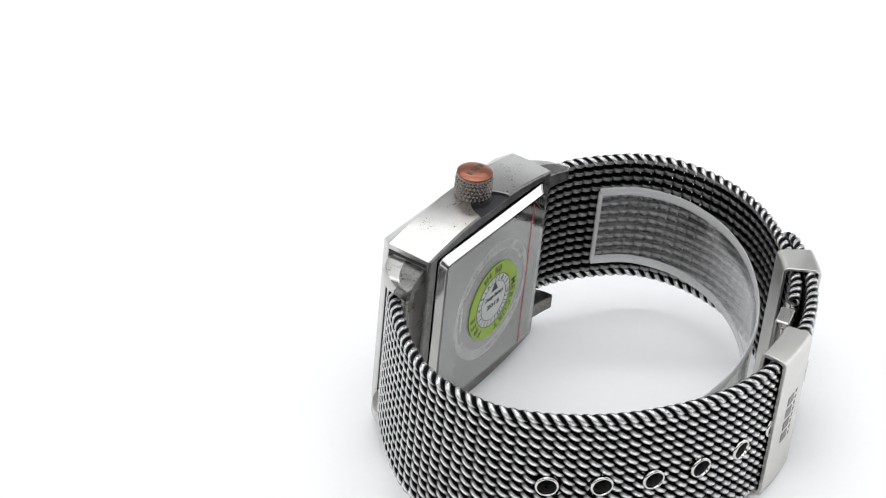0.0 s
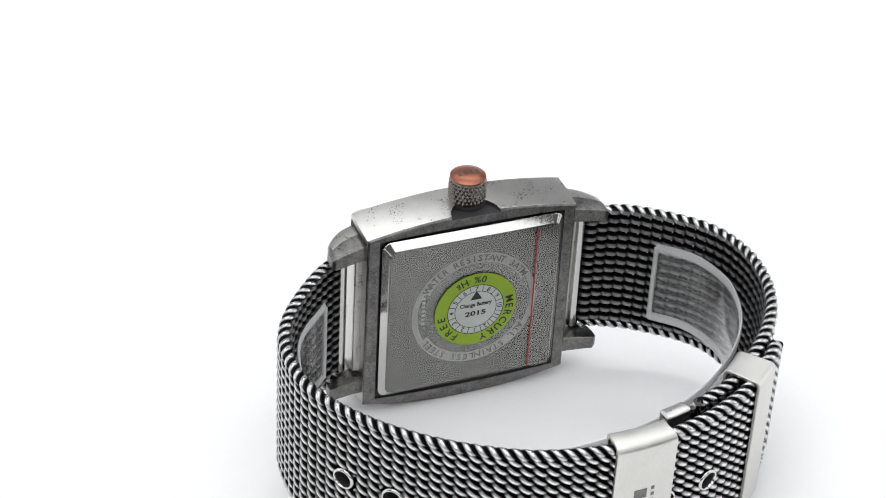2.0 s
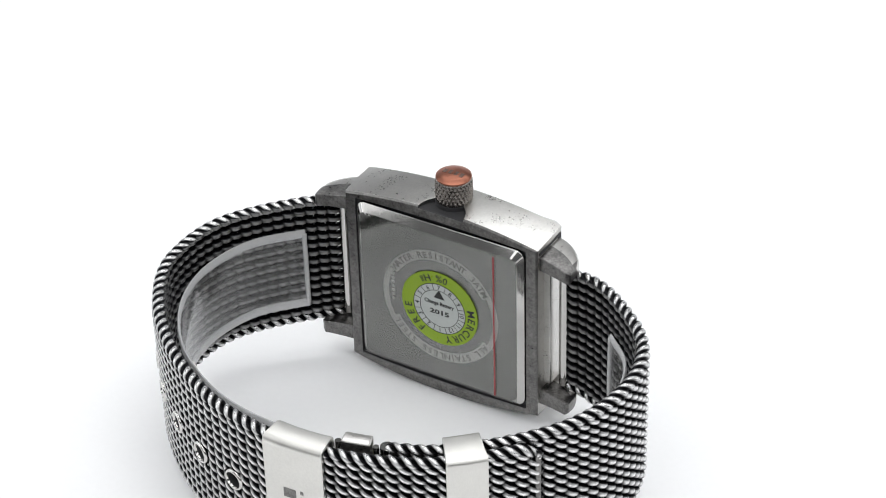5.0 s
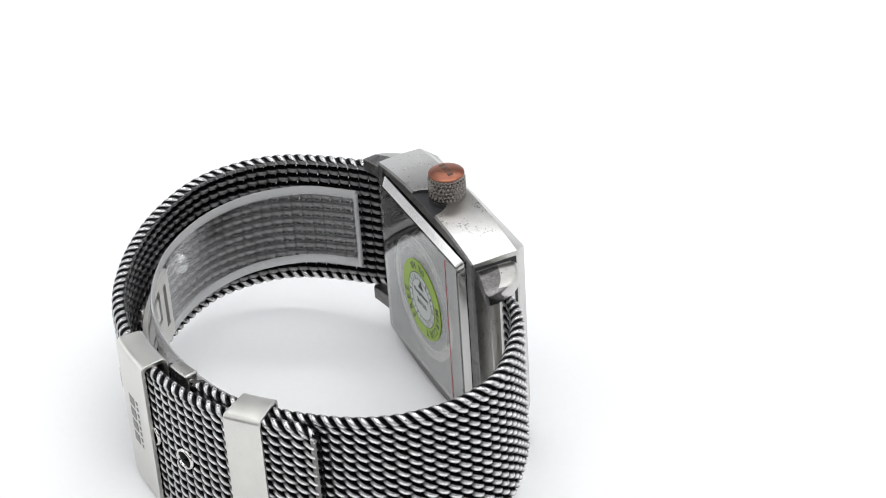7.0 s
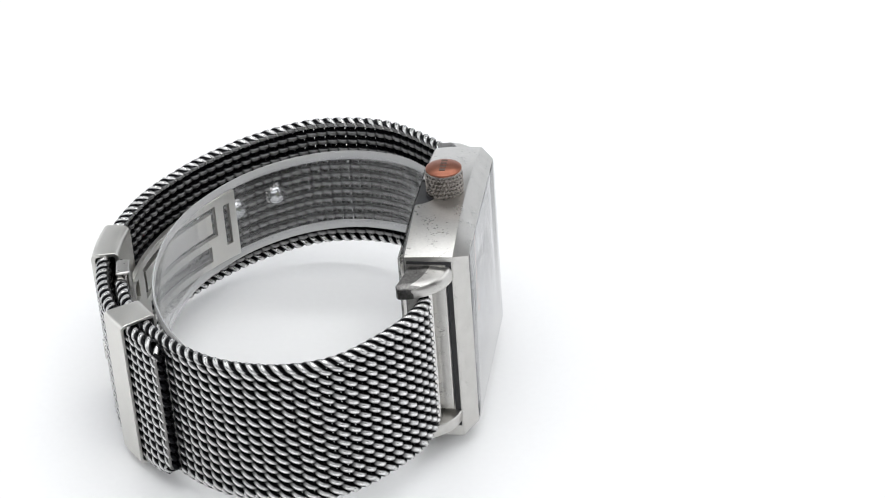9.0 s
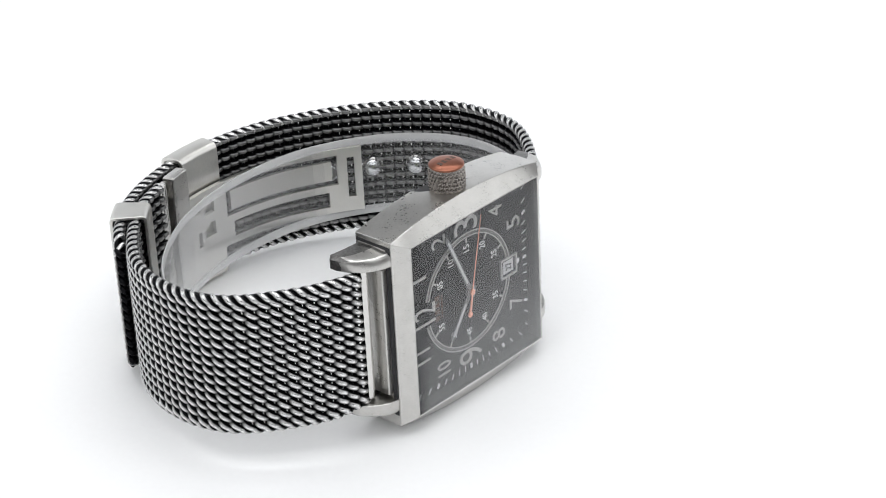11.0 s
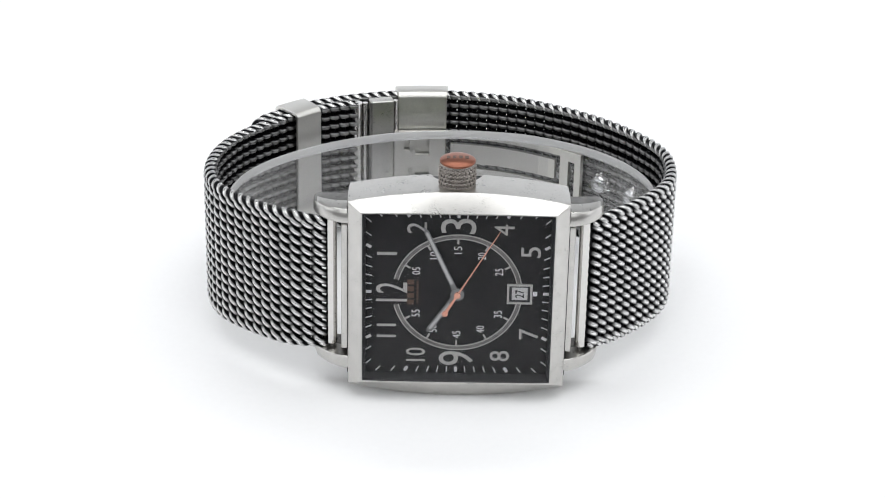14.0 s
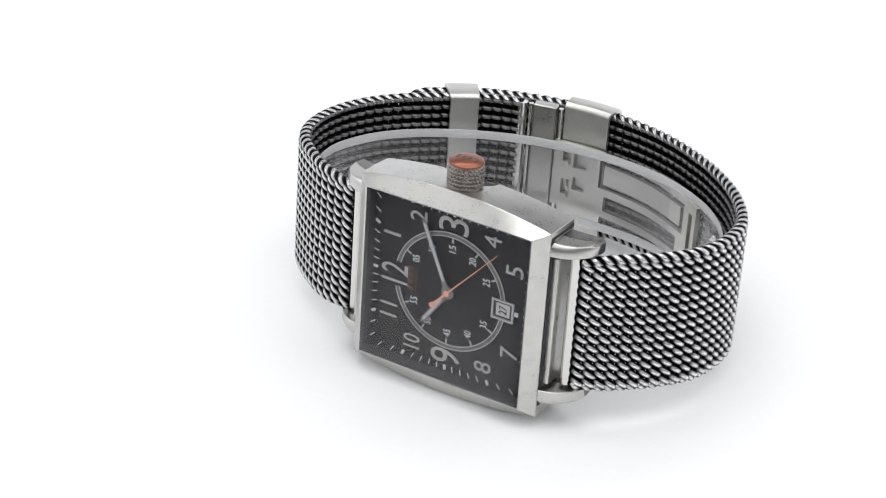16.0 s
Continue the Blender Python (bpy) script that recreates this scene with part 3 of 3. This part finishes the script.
TWELVE = Band([(-21.6, 2.2), (-25.6, 2.7), (-30.6, 4.8), (-37.2, 9.8), (-40.5, 13.7), (-42.2, 18), (-42.8, 23.5), (-41.6, 30.4), (-38.3, 37.0), (-32.0, 44.1),
               (-24.8, 49.7), (-18.3, 52.5)], -1)
HALF = 12.2
PITCH_Z, PITCH_S = 1.70, 1.88
EYELETS = [SIX.near(31.6, 38.4) + 8.25 * k for k in range(8)]


def ease(x, lo, hi):
    q = np.clip((x - lo) / (hi - lo), 0, 1)
    return q * q * (3 - 2 * q)


def tube_mesh(lines, radius, sides, glint_at):
    """Wire along each polyline (n, 3) with its outward normals; the last argument gives polish and painted glint."""
    verts, faces, glints = [], [], []
    base = 0
    ang = np.arange(sides) * 2 * np.pi / sides
    k = np.arange(sides)
    k2 = (k + 1) % sides
    for pts, nrm, flag in lines:
        t = np.gradient(pts, axis=0)
        t /= np.linalg.norm(t, axis=1)[:, None] + 1e-9
        b = np.cross(t, nrm)
        b /= np.linalg.norm(b, axis=1)[:, None] + 1e-9
        c = np.cross(b, t)
        ring = pts[:, None] + radius * (np.cos(ang)[None, :, None] * c[:, None] + np.sin(ang)[None, :, None] * b[:, None])
        verts.append(ring.reshape(-1, 3))
        glints.append(glint_at(flag[:, None], np.cos(ang)[None, :]).reshape(-1))
        n = len(pts)
        i = base + np.arange(n - 1)[:, None] * sides
        faces.append(np.stack([i + k, i + k2, i + sides + k2, i + sides + k], -1).reshape(-1, 4))
        base += n * sides
    return np.concatenate(verts), np.concatenate(faces), np.concatenate(glints)


# Polish and glints painted on the wire tops, weaker on the shaded inner face.
def coil_polish_glint(flag, up):
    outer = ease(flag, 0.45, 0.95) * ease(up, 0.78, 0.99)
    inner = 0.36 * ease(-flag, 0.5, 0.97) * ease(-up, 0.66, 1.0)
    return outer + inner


# The same painted glint along the tops of the edge strands.
def edge_polish_glint(flag, up):
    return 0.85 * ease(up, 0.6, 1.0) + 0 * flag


OUTER_CLIMB, REACH, DEPTH = 0.90, 1.12, 0.64


def woven(band, s0, s1, name, parent, lean, holes=(), trim=None):
    """Flattened wire coils across the strap, each threaded through the next, with twisted edges."""
    lines, leak_blocks, edges = [], [], []
    count = int((s1 - s0) / PITCH_S)
    turns = int(2 * HALF / PITCH_Z)
    seg = 18
    phi = np.arange(0, turns * seg + 1) * 2 * np.pi / seg
    # more of the pitch is climbed on the outer face, so that the wires slant more there
    frac = (phi / (2 * np.pi)) % 1.0
    climb = np.floor(phi / (2 * np.pi) + 1e-9) + np.where(frac < 0.5, OUTER_CLIMB * frac * 2, OUTER_CLIMB + (1 - OUTER_CLIMB) * (frac - 0.5) * 2)
    swing = 0.85 * (np.abs(4 * ((frac + 1e-9) % 1.0) - 2) - 1) + 0.15 * np.cos(phi)
    rng = random.Random(5)
    for i in range(count):
        sc = s0 + 1.0 + i * (s1 - s0 - 2.0) / max(1, count - 1) + rng.uniform(-0.02, 0.02)
        v = -HALF + 0.25 + PITCH_Z * climb + rng.uniform(-0.04, 0.04)
        v = v * (1 - 0.045 * max(0.0, 1 - sc / 6.0))
        s = sc + lean * REACH * swing
        off = DEPTH * np.sin(phi)
        keep = v < HALF - 0.35
        if trim:
            keep &= np.abs(v) < trim(sc)
        for hs in holes:
            keep &= np.hypot(s - hs, v) > 1.75
        s = np.clip(s, s0, s1)
        pts = band.at(s, off, v)
        nr = band.at(s, off + 1.0, v) - pts
        flag = np.sin(phi)
        idx = np.where(keep)[0]
        if len(idx) < 3:
            continue
        for run in np.split(idx, np.where(np.diff(idx) > 1)[0] + 1):
            if len(run) > 2:
                lines.append((pts[run], nr[run], flag[run]))
        # straight dark wires added inside the coils to block light through the weave
        for shift in (0.0, 0.5 * PITCH_S):
            v = np.linspace(-HALF + 0.6, HALF - 0.6, 40)
            s = np.full_like(v, min(sc + shift, s1 - 0.6))
            keep = np.abs(v) < (trim(sc) - 0.6 if trim else HALF)
            for hs in holes:
                keep &= np.hypot(s - hs, v) > 1.75
            pts = band.at(s, 0.0, v)
            nr = band.at(s, 1.0, v) - pts
            idx = np.where(keep)[0]
            for run in np.split(idx, np.where(np.diff(idx) > 1)[0] + 1):
                if len(run) > 2:
                    leak_blocks.append((pts[run], nr[run], np.zeros(len(run))))
    # edges: two twisted strands
    for edge in (-1, 1):
        for strand in (0, 1):
            s = np.arange(s0, s1, 0.22)
            a = lean * edge * 2 * np.pi * s / (2 * PITCH_S) + np.pi * strand
            lim = (np.full_like(s, HALF) if not trim else np.array([min(HALF, trim(q)) for q in s])) * (1 - 0.045 * np.maximum(0, 1 - s / 6.0))
            v = edge * (lim - 0.35 + 0.34 * np.cos(a))
            off = 0.50 * np.sin(a)
            pts = band.at(s, off, v)
            nr = (band.at(s, off * 1.0, v + 1e-3 * edge * np.cos(a)) - pts) * 1e3 + (band.at(s, off + 1, v) - pts) * np.sin(a)[:, None]
            edges.append((pts, nr, np.ones_like(s)))
    verts, faces, glints = tube_mesh(lines, 0.55, 14, coil_polish_glint)
    v2, f2, r2 = tube_mesh(edges, 0.56, 12, edge_polish_glint)
    v3, f3, r3 = tube_mesh(leak_blocks, 0.42, 8, coil_polish_glint)
    faces = np.concatenate([faces, f2 + len(verts), f3 + len(verts) + len(v2)])
    verts = np.concatenate([verts, v2, v3])
    verts[:, 2] += LIFT
    me = bpy.data.meshes.new(name)
    me.from_pydata((verts * MM).tolist(), [], faces.tolist())
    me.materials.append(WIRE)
    me.attributes.new("wire_glint", "FLOAT", "POINT").data.foreach_set("value", np.concatenate([glints, r2, r3]).astype(np.float32))
    me.shade_smooth()
    ob = new(name, me)
    ob.parent = parent
    return tagged(ob, "dark woven steel mesh, worn wire tops with painted glints, gaps painted dark", kind="stuff")


def sleeve(bm, band, s0, s1, off0, off1, z0, z1, wall, seg=6, bend=0.3):
    """A flat tube round the strap, from length s0 to s1, offsets off0 to off1, with bent corners."""
    def outline(o0, o1, a, b, r):
        pts = []
        for co, cz, start in ((o1 - r, b - r, 0), (o0 + r, b - r, 90), (o0 + r, a + r, 180), (o1 - r, a + r, 270)):
            for k in range(5):
                w = radians(start + 22.5 * k)
                pts.append((co + r * math.cos(w), cz + r * math.sin(w)))
        return pts

    both = []
    for shrink in (0.0, wall):
        ring = outline(off0 + shrink, off1 - shrink, z0 + shrink, z1 - shrink, max(0.08, bend - shrink))
        both.append([[bm.verts.new(tuple(band.at(s, o, z))) for o, z in ring] for s in np.linspace(s0, s1, seg)])
    outer, inner = both
    n = len(outer[0])
    for grid in both:
        for a, b in zip(grid, grid[1:]):
            for k in range(n):
                bm.faces.new((a[k], a[(k + 1) % n], b[(k + 1) % n], b[k]))
    for e in (0, -1):
        for k in range(n):
            bm.faces.new((outer[e][k], outer[e][(k + 1) % n], inner[e][(k + 1) % n], inner[e][k]))


def curved_plate(bm, band, off, s0, s1, z0, z1, thick, holes=()):
    """A plate that follows the strap, with rectangular cut-outs (s0, s1, z0, z1)."""
    ss = sorted(set(list(np.linspace(s0, s1, max(3, int((s1 - s0) / 1.5)))) + [h[i] for h in holes for i in (0, 1)]))
    zs = sorted({z0, z1} | {h[i] for h in holes for i in (2, 3)})
    grid = {}
    for i, s in enumerate(ss):
        for j, z in enumerate(zs):
            for k, o in enumerate((off, off - thick)):
                grid[i, j, k] = bm.verts.new(tuple(band.at(s, o, z)))

    def solid(i, j):
        if not (0 <= i < len(ss) - 1 and 0 <= j < len(zs) - 1):
            return False
        s, z = (ss[i] + ss[i + 1]) / 2, (zs[j] + zs[j + 1]) / 2
        return not any(h[0] < s < h[1] and h[2] < z < h[3] for h in holes)

    for i in range(len(ss) - 1):
        for j in range(len(zs) - 1):
            if not solid(i, j):
                continue
            for k in (0, 1):
                bm.faces.new((grid[i, j, k], grid[i + 1, j, k], grid[i + 1, j + 1, k], grid[i, j + 1, k]))
            for di, dj, a, b in ((-1, 0, (i, j), (i, j + 1)), (1, 0, (i + 1, j), (i + 1, j + 1)), (0, -1, (i, j), (i + 1, j)), (0, 1, (i, j + 1), (i + 1, j + 1))):
                if not solid(i + di, j + dj):
                    bm.faces.new((grid[(*a, 0)], grid[(*b, 0)], grid[(*b, 1)], grid[(*a, 1)]))
    loose = [v for v in bm.verts if not v.link_faces]
    bmesh.ops.delete(bm, geom=loose, context="VERTS")


def build_strap():
    six = new("strap_long_half")
    six.parent = WATCH
    twelve = new("strap_short_half")
    twelve.parent = WATCH
    end = SIX.length

    def tail(s):
        d = end - s
        return HALF if d > 4 else HALF - 2.2 * (1 - d / 4) ** 2

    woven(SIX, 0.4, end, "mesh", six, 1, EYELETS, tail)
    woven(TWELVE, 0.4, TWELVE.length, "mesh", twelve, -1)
    # end cap of the tail
    bm = bmesh.new()
    sleeve(bm, SIX, end - 0.9, end + 0.0, -1.0, 1.0, -HALF + 1.7, HALF - 1.7, 0.3, 4)
    part("tail_cap", bm, DARK_STEEL, six, "worn steel end cap", 35, 0.2)
    # eyelets
    for s in EYELETS:
        bm = bmesh.new()
        n, rings = 32, []
        for r, o in ((1.3, -1.1), (1.3, 1.1), (1.45, 1.4), (1.65, 1.4), (1.85, 1.15), (1.8, 0.8), (1.5, 0.6), (1.5, -0.6), (2.0, -0.9), (1.6, -1.25), (1.3, -1.1)):
            rings.append([tuple(SIX.at(s + r * math.cos(2 * math.pi * k / n), o, r * math.sin(2 * math.pi * k / n))) for k in range(n)])
        loft(bm, rings, False, False)
        # bore coloured dark, for the shade inside the hole
        for f in list(bm.faces)[:n]:
            f.material_index = 1
        bmesh.ops.remove_doubles(bm, verts=bm.verts, dist=1e-4)
        eye = part("eyelet", bm, [BRIGHT, DARK], six, "bright steel eyelet", 60)
        bm = bmesh.new()
        loft(bm, [[tuple(SIX.at(s + r * math.cos(2 * math.pi * k / 24), o, r * math.sin(2 * math.pi * k / 24))) for k in range(24)]
                  for r, o in ((1.5, -1.0), (1.75, -1.25), (1.55, -1.7), (1.1, -2.0), (0.55, -2.15), (0.1, -2.2))])
        # underside coloured dark too, so the hole reads as shaded
        max(bm.faces, key=lambda f: f.calc_area()).material_index = 1
        part("rivet_head", bm, [PEARL, DARK], eye, "polished domed rivet head", 60)


def build_clasp():
    clasp = new("clasp")
    clasp.parent = WATCH
    sb = SIX.near(-1.8, 56.6)
    # buckle box round the long half
    bm = bmesh.new()
    sleeve(bm, SIX, sb, sb + 9.6, -2.7, 2.0, -13.2, 13.2, 0.75, 6, 1.1)
    bk = part("buckle", bm, SATIN, clasp, "satin steel buckle box", 40, 0.12)
    for k in range(4):
        bm = bmesh.new()
        z = -4.2 + 2.4 * k
        curved_plate(bm, SIX, 2.05, sb + 3.2, sb + 5.2, z, z + 1.7, 0.08)
        part("engraved_bar", bm, DARK_STEEL, bk)
    for k in range(8):
        bm = bmesh.new()
        z = -4.2 + 1.2 * k
        curved_plate(bm, SIX, 2.05, sb + 5.9, sb + 6.4, z, z + 0.6, 0.08)
        part("engraved_bar", bm, DARK_STEEL, bk)
    # keeper round both halves
    sk = SIX.near(-26.4, 50.6)
    bm = bmesh.new()
    sleeve(bm, SIX, sk + 0.6, sk + 6.6, -4.6, 1.8, -13.1, 13.1, 0.6, 6, 0.9)
    part("keeper", bm, SATIN, clasp, "satin steel keeper loop", 40, 0.12)
    # bracket at the short half's end
    bm = bmesh.new()
    e = TWELVE.length
    rod(bm, tuple(TWELVE.at(e - 0.2, 0, -HALF)), tuple(TWELVE.at(e - 0.2, 0, HALF)), 1.05, 18)
    part("end_tube", bm, BRIGHT, clasp, "bright steel end tube")
    bm = bmesh.new()
    sleeve(bm, SIX, sb + 10.8, sb + 15.6, -4.6, -2.3, -12.6, 12.6, 0.55)
    part("bracket", bm, STEEL, clasp, "steel hinge bracket", 35, 0.3)
    for q in (10.2, 16.4):
        bm = bmesh.new()
        rod(bm, tuple(SIX.at(sb + q, -2.9, -12.0)), tuple(SIX.at(sb + q, -2.9, 12.0)), 0.5, 14)
        part("hinge_pin", bm, BRIGHT, clasp)
    # folding leaves inside the long half
    s1 = sb + 10.6
    s0 = SIX.near(30.5, 41.5) + 7.4
    L = s1 - s0
    bm = bmesh.new()
    curved_plate(bm, SIX, -3.2, s0, s1, -6.9, 6.0, 0.8,
                 [(s0 + 1.5, s0 + 3.0, -4.0, 4.0), (s0 + 5.0, s1 - 10.5, 3.6, 4.7), (s0 + 5.0, s1 - 10.5, -1.2, -0.2), (s0 + 5.0, s0 + 6.2, -1.2, 4.7),
                  (s1 - 11.6, s1 - 10.5, -1.2, 4.7), (s1 - 7.2, s1 - 4.4, 1.2, 4.6), (s1 - 7.2, s1 - 4.4, -3.2, -0.6), (s1 - 3.2, s1 - 2.0, 2.2, 4.6),
                  (s1 - 3.2, s1 - 2.0, -4.4, -1.4), (s0 + 7.0, s1 - 12.0, -5.6, -2.6)])
    part("folding_leaf", bm, SATIN, clasp, "curved satin steel folding leaf with slots", 35, 0.12)
    bm = bmesh.new()
    curved_plate(bm, SIX, -3.3, s0 + 6.6, s1 - 12.0, 0.1, 3.3, 0.6)
    leaf = part("inner_leaf", bm, SATIN, clasp, "inner steel leaf", 35, 0.12)
    for k in range(11):
        bm = bmesh.new()
        curved_plate(bm, SIX, -3.86, s0 + 9.0 + 1.1 * k, s0 + 9.7 + 1.1 * k, 1.2, 2.2, 0.08)
        part("engraved_bar", bm, DARK_STEEL, leaf)


WRAP = Band([(25.6, 7.6), (31.3, 13.6), (33.8, 19.6), (34.4, 26), (32.6, 33), (28.4, 39.6), (22, 45.2), (12, 49.9), (0, 51.2), (-12, 49.4), (-22, 45.2),
             (-31, 38.6), (-36.6, 31.6), (-39.2, 24.6), (-39.4, 19), (-37.2, 13.0), (-32.4, 8.4)], 1)


def build_wrap():
    bm = bmesh.new()
    curved_plate(bm, WRAP, 0.0, 0.0, WRAP.length, -7.6, 6.6, 0.25)
    w = part("plastic_sleeve", bm, FILM, WATCH, "clear plastic protective sleeve inside the strap", 35)
    w.visible_shadow = False
    for z in (-7.6, 6.6):
        bm = bmesh.new()
        rings = []
        for s in np.linspace(0, WRAP.length, 90):
            rings.append([tuple(WRAP.at(s, 0.0 + 0.28 * math.cos(a), z + 0.85 * math.sin(a))) for a in np.linspace(0, 2 * math.pi, 10, endpoint=False)])
        loft(bm, rings)
        e = part("sealed_edge", bm, FILMEDGE, w, "hazy sealed edge of the sleeve", 60)
        e.visible_shadow = False
    for s in (0.1, WRAP.length - 0.1):
        bm = bmesh.new()
        rod(bm, tuple(WRAP.at(s, -0.1, -7.6)), tuple(WRAP.at(s, -0.1, 6.6)), 0.42, 10)
        e = part("sealed_edge", bm, FILMEDGE, w, "hazy sealed edge of the sleeve", 60)
        e.visible_shadow = False


build_strap()
build_clasp()
build_wrap()


def motions():
    """The table carries the watch round; the second hand ticks."""
    walk(WATCH, [(0.5 * k, watch_pose(0.5 * k)) for k in range(33)])
    rows = [(0.0, hand_pose(120 + 6 * (-14), -2.45))]
    for n in range(0, 16):
        tick = n + 0.8
        before, after = 120 + 6 * (n - 14), 120 + 6 * (n - 13)
        rows += [(tick - 0.07, hand_pose(before, -2.45)), (tick, hand_pose(after, -2.45))]
    rows.append((16.0, hand_pose(120 + 6 * 2, -2.45)))
    walk(SECOND, rows)


motions()
